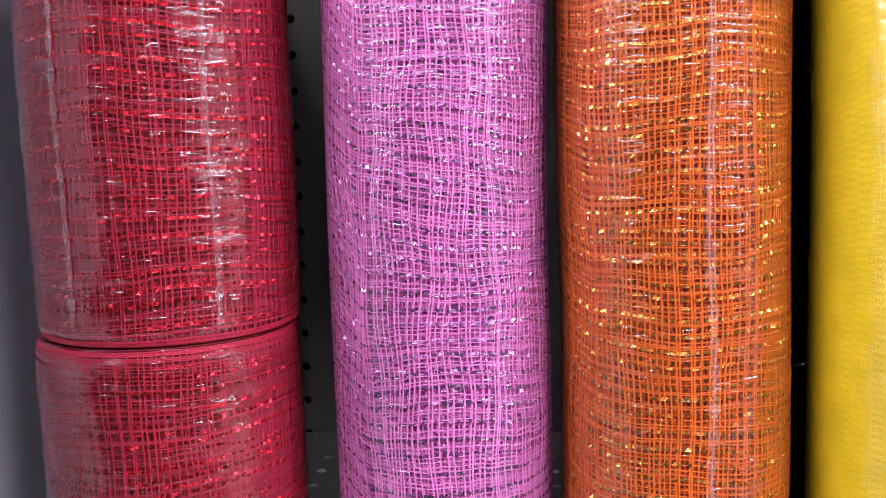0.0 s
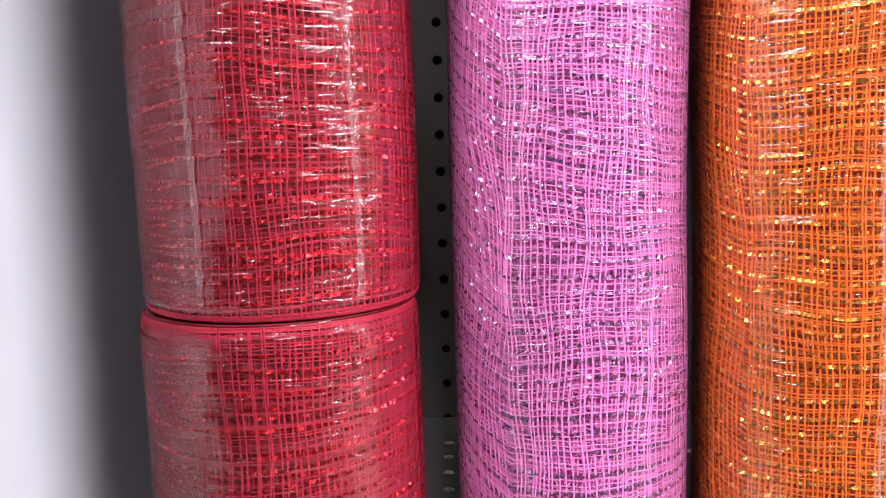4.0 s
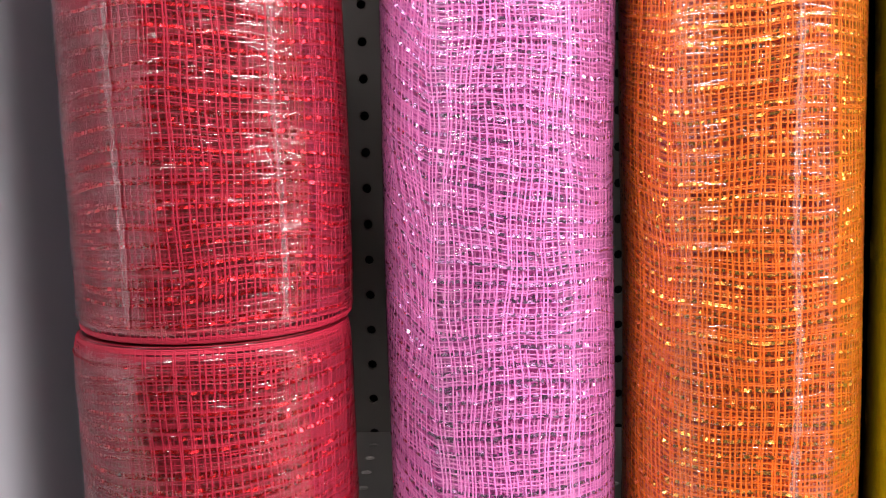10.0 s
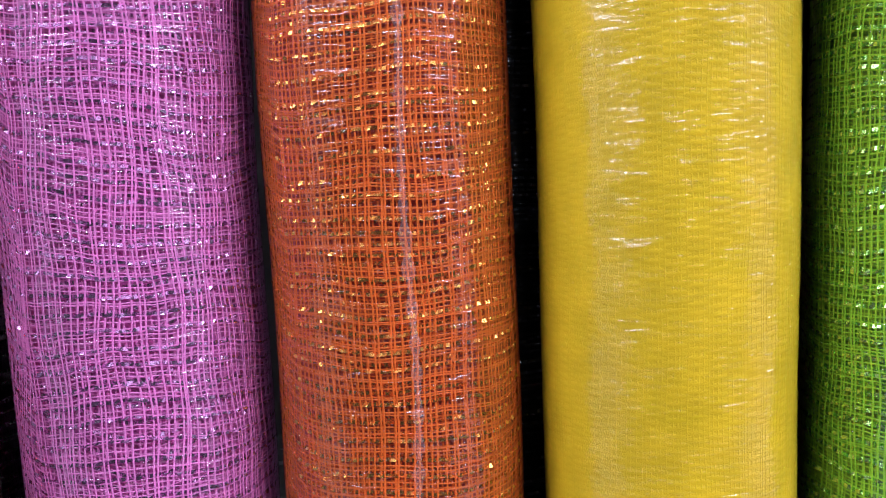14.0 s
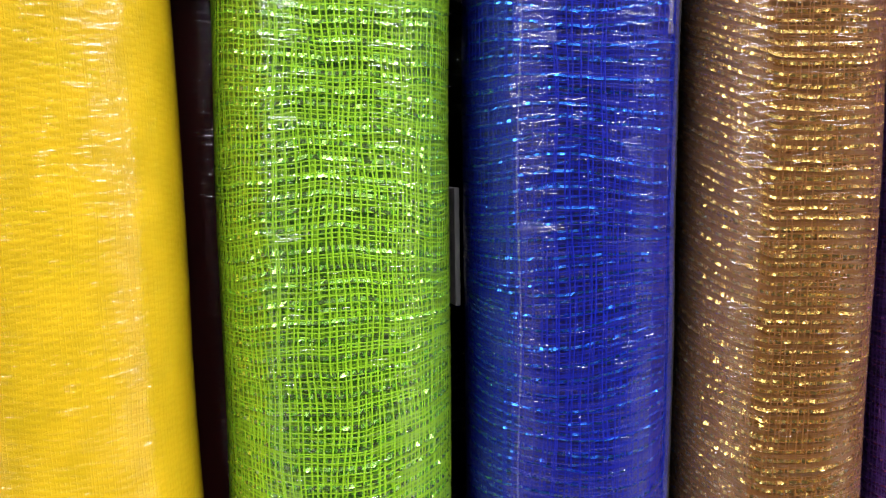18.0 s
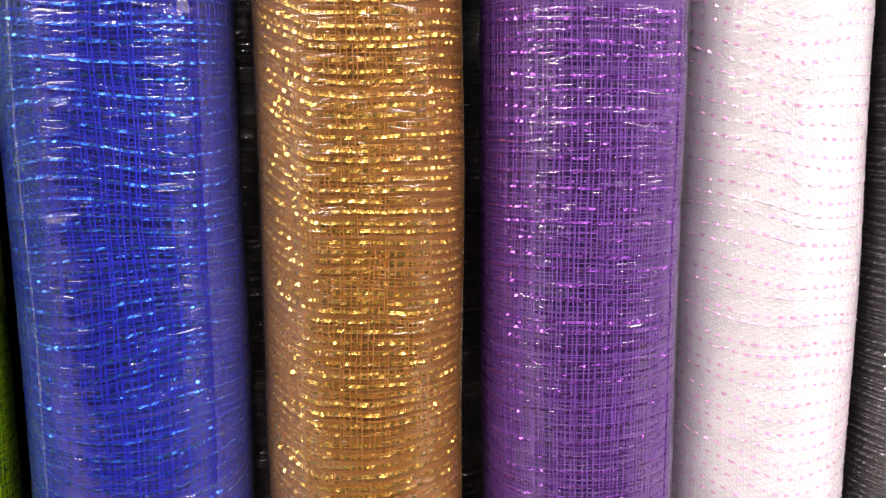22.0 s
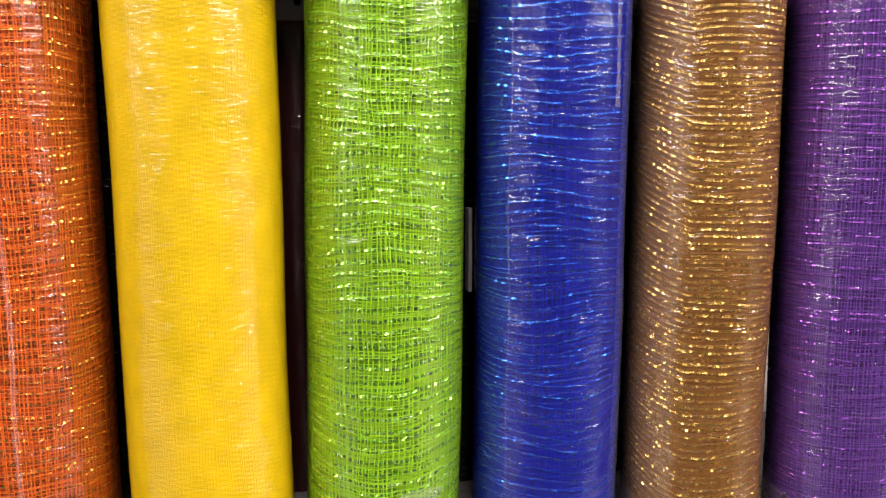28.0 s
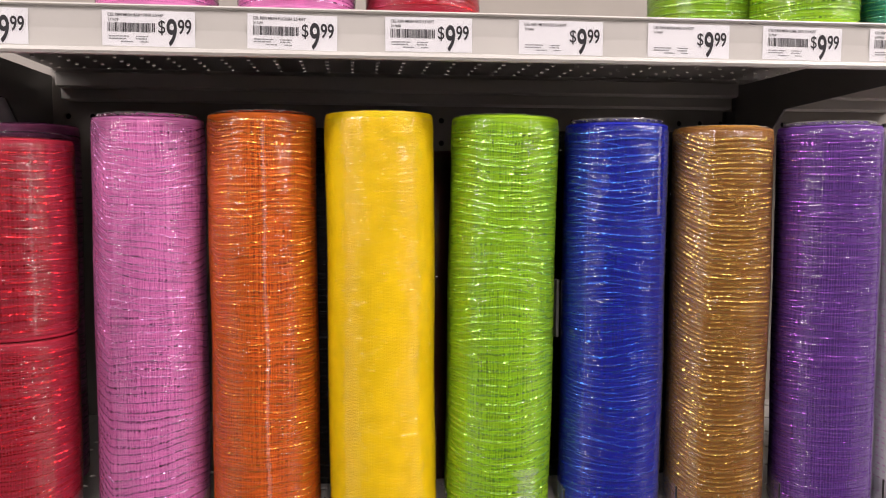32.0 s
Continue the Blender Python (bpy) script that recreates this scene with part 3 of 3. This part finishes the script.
# thread, windings with the shade between layers put into the colour, foil
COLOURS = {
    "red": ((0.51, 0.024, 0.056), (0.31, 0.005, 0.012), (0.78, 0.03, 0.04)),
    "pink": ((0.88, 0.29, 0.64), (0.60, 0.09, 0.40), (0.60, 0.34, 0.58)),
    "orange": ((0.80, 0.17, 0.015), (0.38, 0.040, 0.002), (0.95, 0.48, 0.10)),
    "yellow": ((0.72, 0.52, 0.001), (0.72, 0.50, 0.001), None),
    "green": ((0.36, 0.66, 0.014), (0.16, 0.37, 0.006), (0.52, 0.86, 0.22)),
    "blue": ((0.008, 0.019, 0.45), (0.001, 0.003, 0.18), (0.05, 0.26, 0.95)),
    # gold windings are brightened with the foil's glow
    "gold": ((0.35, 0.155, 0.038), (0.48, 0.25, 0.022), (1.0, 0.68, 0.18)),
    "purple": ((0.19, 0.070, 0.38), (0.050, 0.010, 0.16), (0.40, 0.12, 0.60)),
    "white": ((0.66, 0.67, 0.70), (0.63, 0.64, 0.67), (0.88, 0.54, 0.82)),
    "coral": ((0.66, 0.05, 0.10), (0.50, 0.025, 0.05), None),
    # a red mesh darkened for the deep shade of the second row
    "shaded_red": ((0.09, 0.010, 0.010), (0.03, 0.003, 0.003), None),
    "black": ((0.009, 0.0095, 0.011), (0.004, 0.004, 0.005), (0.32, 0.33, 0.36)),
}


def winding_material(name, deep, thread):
    """The layers underneath, seen through the open weave: deep colour, their shade put in, crossed by threads."""
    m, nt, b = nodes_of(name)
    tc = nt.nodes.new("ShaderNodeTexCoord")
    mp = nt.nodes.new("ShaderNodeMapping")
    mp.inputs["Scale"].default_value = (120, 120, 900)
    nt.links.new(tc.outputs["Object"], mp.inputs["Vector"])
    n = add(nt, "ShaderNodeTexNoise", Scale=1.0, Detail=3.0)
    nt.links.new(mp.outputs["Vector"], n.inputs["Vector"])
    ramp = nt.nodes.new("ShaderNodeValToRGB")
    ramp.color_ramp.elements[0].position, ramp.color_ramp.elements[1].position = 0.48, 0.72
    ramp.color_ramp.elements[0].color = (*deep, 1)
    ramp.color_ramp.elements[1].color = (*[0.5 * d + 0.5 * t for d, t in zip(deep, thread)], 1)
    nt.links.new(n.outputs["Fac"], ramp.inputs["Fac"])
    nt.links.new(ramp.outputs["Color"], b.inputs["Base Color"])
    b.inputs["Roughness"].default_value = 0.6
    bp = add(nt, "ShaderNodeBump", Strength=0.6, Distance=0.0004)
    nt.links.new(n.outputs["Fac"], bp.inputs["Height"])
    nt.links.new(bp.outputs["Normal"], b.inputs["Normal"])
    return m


CLOTH = {k: cloth_material(k + "_mesh", v[0]) for k, v in COLOURS.items()}
WINDING_SHADE = {k: winding_material(k + "_winding", v[1], v[0]) for k, v in COLOURS.items()}
FOIL = {k: foil_material(k + "_foil", v[2], 0.2, metal={"white": 0.25, "black": 1.0}.get(k, 0.94)) if v[2] else None for k, v in COLOURS.items()}

# colour, x, y, radius, height, lean, weave
ROW = [
    ("pink", 0.1084, 0.0091, 0.0419, 0.305, (0.0017, -0.006), dict(pucker=1.0, kinks=((-0.62, -0.6),), pitch_a_mm=2.0, pitch_z=0.0017, thread=0.00038, warp=0.00050, wob=0.0034)),
    ("orange", 0.1961, 0.0045, 0.0417, 0.3085, (-0.0075, 0.0065), dict(pucker=0.6, seams=(0.12,), kinks=((-0.9, -0.3),), pitch_a_mm=2.0, pitch_z=0.0018, thread=0.00042, warp=0.00052, wob=0.0017)),
    ("yellow", 0.2869, -0.0029, 0.0423, 0.3095, (-0.0086, -0.0004), dict(pucker=0.3, wob=0.0012, thread=0.0019, warp=0.0005, pitch_z=0.0013, pitch_a_mm=1.5)),
    ("green", 0.3783, -0.0007, 0.0427, 0.308, (0.0143, 0.0013), dict(pucker=0.4, tucks=((0.38, 0.002, 0.040, 0.0060), (0.22, 0.002, 0.020, 0.005)), thread=0.00046, warp=0.00054, pitch_a_mm=2.2, pitch_z=0.0020, wob=0.0026, foil_width=0.0013)),
    ("blue", 0.4695, -0.006, 0.0409, 0.304, (0.0052, 0.0006), dict(seams=(-0.8,), seam_width=0.0003, tucks=((0.62, 0.235, 0.302, 0.0012),), pucker=1.0, wob=0.0020, pitch_a_mm=2.4, thread=0.00032, warp=0.00046, foil_width=0.0009, lap_hazes=((0.72, 1.9, 0.004, 0.300, 0.2),))),
    ("gold", 0.555, -0.0136, 0.039, 0.301, (0.0043, 0.0011), dict(pucker=0.4, kinks=((-0.6, -0.35),), foil_width=0.0012, foil_pitch=0.0037, shake=0.3, thread=0.00030, warp=0.00040, pitch_z=0.0014, wob=0.0013, lap_hazes=((-0.72, -1.9, 0.004, 0.297, 0.1),))),
    ("purple", 0.641, -0.0232, 0.0392, 0.303, (-0.0064, -0.0059), dict(pucker=1.0, pitch_a_mm=2.0, pitch_z=0.0018, thread=0.00030, warp=0.00042, wob=0.0009, foil_width=0.0009, lap_hazes=((0.72, 1.9, 0.004, 0.299, -0.1),))),
    ("white", 0.7233, -0.0191, 0.041, 0.303, (-0.005, 0.0022), dict(kinks=((-0.2, -0.22),), thread=0.0019, warp=0.0005, foil_lift=0.00012, pitch_z=0.0013, pitch_a_mm=2.3, foil_width=0.0011, wob=0.0016)),
    ("black", 0.8075, -0.034, 0.0415, 0.303, (-0.0013, -0.0013), dict(seams=(0.98, 1.08), foil_pitch=0.0034, foil_width=0.0009, shake=0.2, wob=0.0006, thread=0.00035, lap_hazes=((-1.0, -1.9, 0.004, 0.299, 0.1), (0.78, 1.9, 0.004, 0.299, 0.1)))),
]
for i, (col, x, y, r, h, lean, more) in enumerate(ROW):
    mesh_roll(10 + i, x, y, r, h, lean, CLOTH[col], FOIL[col], solid=WINDING_SHADE[col], label=col + " woven mesh roll in clear film standing on the shelf", **more)
# the red stack: the upper wrap laps over straight, the lower one slants
for i, (bz, r, dx, lap) in enumerate(((0.0, 0.0478, 0.0, (-0.62, -1.9, 0.004, 0.138, 2.6)), (0.1445, 0.0475, 0.001, (-0.36, -1.9, 0.004, 0.140, -0.4)))):
    mesh_roll(40 + i, 0.0075 + dx, -0.0032, r, 0.1435, (0.0, 0.0), CLOTH["red"], FOIL["red"], solid=WINDING_SHADE["red"], label="short red woven mesh roll, stacked in two", base_z=bz,
              thread=0.00036, warp=0.00050, pitch_a_mm=2.2, pitch_z=0.0018, wob=0.0016, lap_hazes=(lap,), seams=(0.68, -0.36) if i else (), seam_width=0.0007)


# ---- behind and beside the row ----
mesh_roll(60, -0.012, 0.097, 0.042, 0.305, (0, 0), CLOTH["pink"], FOIL["pink"], fine=False, solid=WINDING_SHADE["pink"], label="pink woven mesh roll behind the red stack")
# black rolls added so the gaps between the front rolls stay dark
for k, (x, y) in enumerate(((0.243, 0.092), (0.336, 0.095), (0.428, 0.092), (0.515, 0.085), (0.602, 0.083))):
    c2 = "shaded_red" if k == 1 else "black"
    mesh_roll(70 + k, x, y, 0.041, 0.285 if k == 1 else 0.303, (0, 0), CLOTH[c2], FOIL[c2], solid=WINDING_SHADE[c2], label=c2 + " woven mesh roll standing in the second row",
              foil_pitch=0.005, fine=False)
mesh_roll(61, 0.775, 0.080, 0.041, 0.304, (0, 0), CLOTH["blue"], FOIL["blue"], fine=False, solid=WINDING_SHADE["blue"], label="blue woven mesh roll standing in the second row")
mesh_roll(62, 1.031, 0.205, 0.036, 0.30, (0, 0), CLOTH["purple"], FOIL["purple"], fine=False, solid=WINDING_SHADE["purple"], label="purple woven mesh roll with a white paper band, by the pegboard")
band = tagged(new("paper_band"), "white printed paper band round the purple roll", "label")
band.matrix_world = pose(1.031, 0.205, 0)
v, q = lathe([(0.0363, 0.10), (0.0368, 0.1002), (0.0368, 0.1745), (0.0363, 0.1747)], 72)
part("paper", quick_mesh("paper", v, q, M_PAPER), band)
v, q = lathe([(0.0370, 0.152), (0.0370, 0.167)], 72)
keep = [k for k in q if all(-0.9 < math.atan2(v[c][0], -v[c][1]) < 0.9 for c in k)]
part("printed_banner", quick_mesh("printed_banner", v, keep, M_GREY), band, "plain grey banner")
mesh_roll(63, 1.079, 0.10, 0.043, 0.305, (0, 0), CLOTH["gold"], FOIL["gold"], fine=False, solid=WINDING_SHADE["gold"], label="gold woven mesh roll beside the pegboard", foil_width=0.002, foil_pitch=0.0052)
# the yellow band's windings, darkened for the shade between its threads
WINDING_SHADE["shaded_yellow"] = winding_material("shaded_yellow_winding", (0.46, 0.29, 0.002), (0.72, 0.52, 0.001))
rb = [("blue", 0.002, 0.034), ("green", 0.036, 0.0235), ("orange", 0.0595, 0.0155), ("yellow", 0.075, 0.0205), ("purple", 0.0955, 0.017), ("coral", 0.1125, 0.0335)]
mesh_roll(64, 0.9185, 0.002, 0.047, 0.1475, (0, 0), CLOTH["coral"], None, solid=WINDING_SHADE["coral"], label="short rainbow striped mesh roll in clear film",
          bands=[(z0, hh, (CLOTH[c], WINDING_SHADE["shaded_yellow" if c == "yellow" else c])) for c, z0, hh in rb], pitch_z=0.0014, pitch_a_mm=3.0, name="striped_mesh_roll", pucker=1.0, cap=True)

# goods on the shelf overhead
CLOTH["teal"], WINDING_SHADE["teal"], FOIL["teal"] = cloth_material("teal_mesh", (0.03, 0.42, 0.30)), winding_material("teal_winding", (0.01, 0.22, 0.15), (0.03, 0.42, 0.30)), foil_material("teal_foil", (0.3, 0.8, 0.6))
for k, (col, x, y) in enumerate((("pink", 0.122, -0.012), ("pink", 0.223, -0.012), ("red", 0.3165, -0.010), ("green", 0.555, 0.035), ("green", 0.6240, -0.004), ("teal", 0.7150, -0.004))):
    mesh_roll(80 + k, x, y, 0.0435, 0.1435, (0, 0), CLOTH[col], FOIL[col], solid=WINDING_SHADE[col], label="short " + col + " woven mesh roll on the shelf overhead",
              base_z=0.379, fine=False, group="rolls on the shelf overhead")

# white card caught between the green and the blue roll
card = tagged(new("paper_slip"), "narrow white card slip between two rolls", "card")
card.matrix_world = pose(0.4284, 0.008, 0.1570, 0, 0, 8)
part("slip", from_bm("slip", box_bm((-0.0010, -0.003, -0.0235), (0.0012, 0.003, 0.0235), 0.0003), M_SLIP), card)


# ---- dividers on the lower shelf ----
def divider(foot):
    ob = tagged(new("shelf_divider"), "clear plastic shelf divider with a dark front edge", "divider", "shelf dividers")
    for nm, lo, hi in (("plate", (-0.0006, 0.0, 0.0006), (0.0006, 0.29, 0.024)), ("flange", (min(0, foot), 0.0, 0.0004), (max(0, foot), 0.29, 0.0014))):
        p = part(nm, from_bm(nm, box_bm(lo, hi, 0.0003), M_CLEAR), ob)
        p.visible_shadow = False
    part("front_edge", from_bm("front_edge", box_bm((-0.0007, -0.0012, 0.0006), (0.0007, 0.0, 0.024), 0.0003), M_WIRE), ob, "dark front edge")
    part("foot_edge", from_bm("foot_edge", box_bm((min(0, foot), -0.0012, 0.0005), (max(0, foot), 0.0, 0.0016), 0.0003), M_WIRE), ob)
    return ob


right_foot = divider(0.016)
left_foot = divider(-0.016)
for x, y, kind in ((0.0575, -0.0435, 1), (0.1525, -0.0416, 1), (0.2420, -0.0411, -1), (0.3330, -0.0405, 1), (0.4240, -0.0422, 1), (0.5130, -0.043, 1), (0.5965, -0.0447, 1), (0.6835, -0.0447, 1)):
    src = right_foot if kind > 0 else left_foot
    if src.matrix_world.translation.length == 0 and src.location.length == 0:
        src.location = (x, y, 0.0)
    else:
        copy_thing(src, pose(x, y, 0.0))


# ---- price labels ----
def text_mesh(name, body, size, material, wide=1.0, bold=0.012):
    cu = bpy.data.curves.new(name, "FONT")
    cu.body, cu.size = body, size
    cu.extrude, cu.offset = 0.00002, size * bold
    ob = bpy.data.objects.new(name, cu)
    scene.collection.objects.link(ob)
    dg = bpy.context.evaluated_depsgraph_get()
    me = bpy.data.meshes.new_from_object(ob.evaluated_get(dg))
    bpy.data.objects.remove(ob)
    me.transform(pose(0, 0, 0, 90) @ Matrix.Diagonal((wide, 1, 1, 1)))
    me.materials.clear()
    me.materials.append(material)
    return me


def bars_mesh(name, rows, material):
    """Flat printed bars from (x0, z0, x1, z1)."""
    v, f = [], []
    for x0, z0, x1, z1 in rows:
        n = len(v)
        v += [(x0, 0, z0), (x1, 0, z0), (x1, 0, z1), (x0, 0, z1)]
        f.append((n, n + 1, n + 2, n + 3))
    return mesh_of(name, v, f, material)


rnd = random.Random(5)
bars, bx = [], 0.0
while bx < 0.0310:
    w = rnd.choice((0.0002, 0.0003, 0.0005, 0.0007))
    bars.append((bx, 0, bx + w, 0.0062))
    bx += w + rnd.choice((0.0003, 0.0004, 0.0006))
ME_BARCODE = bars_mesh("barcode", bars, M_INK)
fine = []
for zrow, spans in ((0.0, ((0, 0.013), (0.018, 0.026))), (-0.0017, ((0, 0.011), (0.018, 0.025))), (-0.0036, ((0.008, 0.016), (0.021, 0.026)))):
    for a, b in spans:
        x = a
        while x < b:
            fine.append((x, zrow, x + 0.0006, zrow + 0.0008))
            x += 0.0009
ME_FINE = bars_mesh("fine_print", fine, M_GREY)
ME_DOLLAR = text_mesh("currency_sign", "$", 0.0126, M_INK, 0.8, 0.004)
ME_NINE = text_mesh("price_units", "9", 0.0250, M_INK, 0.60, 0.018)
ME_CENTS = text_mesh("price_cents", "99", 0.0138, M_INK, 0.68, 0.016)


def price_tag(x, z, title, code, barcode=True, tilt=0.0, tall=0.0268):
    """A paper label in the rail; x, z is its upper left corner."""
    ob = tagged(new("price_tag"), "white printed price label in the rail, " + title.split("MESH ")[-1].split(" ")[0].lower() + " mesh", "price label", "price labels")
    ob.matrix_world = pose(x, FRONT + 0.0021, z, 0, tilt, 0)
    part("paper", from_bm("paper", box_bm((0, 0, -tall), (0.0618, 0.0004, 0), 0.0001), M_PAPER), ob)
    for nm, me, px, pz in (("title", text_mesh("title", title, 0.0030, M_INK, 0.82, 0.003), 0.0038, -0.0040), ("item_code", text_mesh("item_code", code, 0.0026, M_INK, 0.9, 0.003), 0.0040, -0.0072),
                           ("barcode", ME_BARCODE, 0.0038, -0.0145), ("currency_sign", ME_DOLLAR, 0.0368, -0.0148), ("price_units", ME_NINE, 0.0425, -0.0227),
                           ("price_cents", ME_CENTS, 0.0502, -0.0151), ("fine_print", ME_FINE, 0.0045, -0.0178)):
        if nm == "barcode" and not barcode:
            continue
        p = part(nm, me, ob)
        p.location = (px, -0.0002, pz)
    return ob


for x, title, code in ((0.0740, "CEL RBN MESH FUCHSIA 12'30FT", "217700"), (0.1755, "CEL RBN MESH RED 12IN X30FT", "217704"), (0.2668, "CEL RBN MESH ORANGE 12IN 30F", "276729"),
                       (0.3446, "CEL RBN MESH YELLOW 12'30FT", "276730"), (0.4264, "CEL RBN MESH LIME GRN 12IN X3", "264464"), (0.5023, "CEL RBN MESH BABY BLUE 12'30", "264463"),
                       (0.5815, "CEL RBN MESH TURQUOISE 12'30", "217703"), (0.6485, "CEL RBN MESH", "437718")):
    price_tag(x, -0.0034, title, code, tilt=rnd.uniform(-0.4, 0.6), tall=0.0256)
for x, title, code, bc in ((-0.0155, "CEL RBN MESH", "217690", True), (0.0944, "CEL RBN MESH BABY PINK 5.5'45F", "217698", True), (0.1916, "CEL RBN MESH FUCHSIA 5.5'45FT", "217691", True),
                           (0.2867, "CEL RBN MESH RED 5.5'45FT", "217688", True), (0.3823, "CEL RBN MESH RED 5.5'45FT", "217686", False), (0.4778, "CEL RBN MESH RED 5.5'45FT", "217689", False),
                           (0.5655, "CEL RBN MESH LIME GRN 5.5'45FT", "217697", True), (0.6493, "CEL RBN MESH", "619900", True)):
    price_tag(x, 0.3745, title, code, bc, rnd.uniform(-0.5, 0.9), 0.0240)
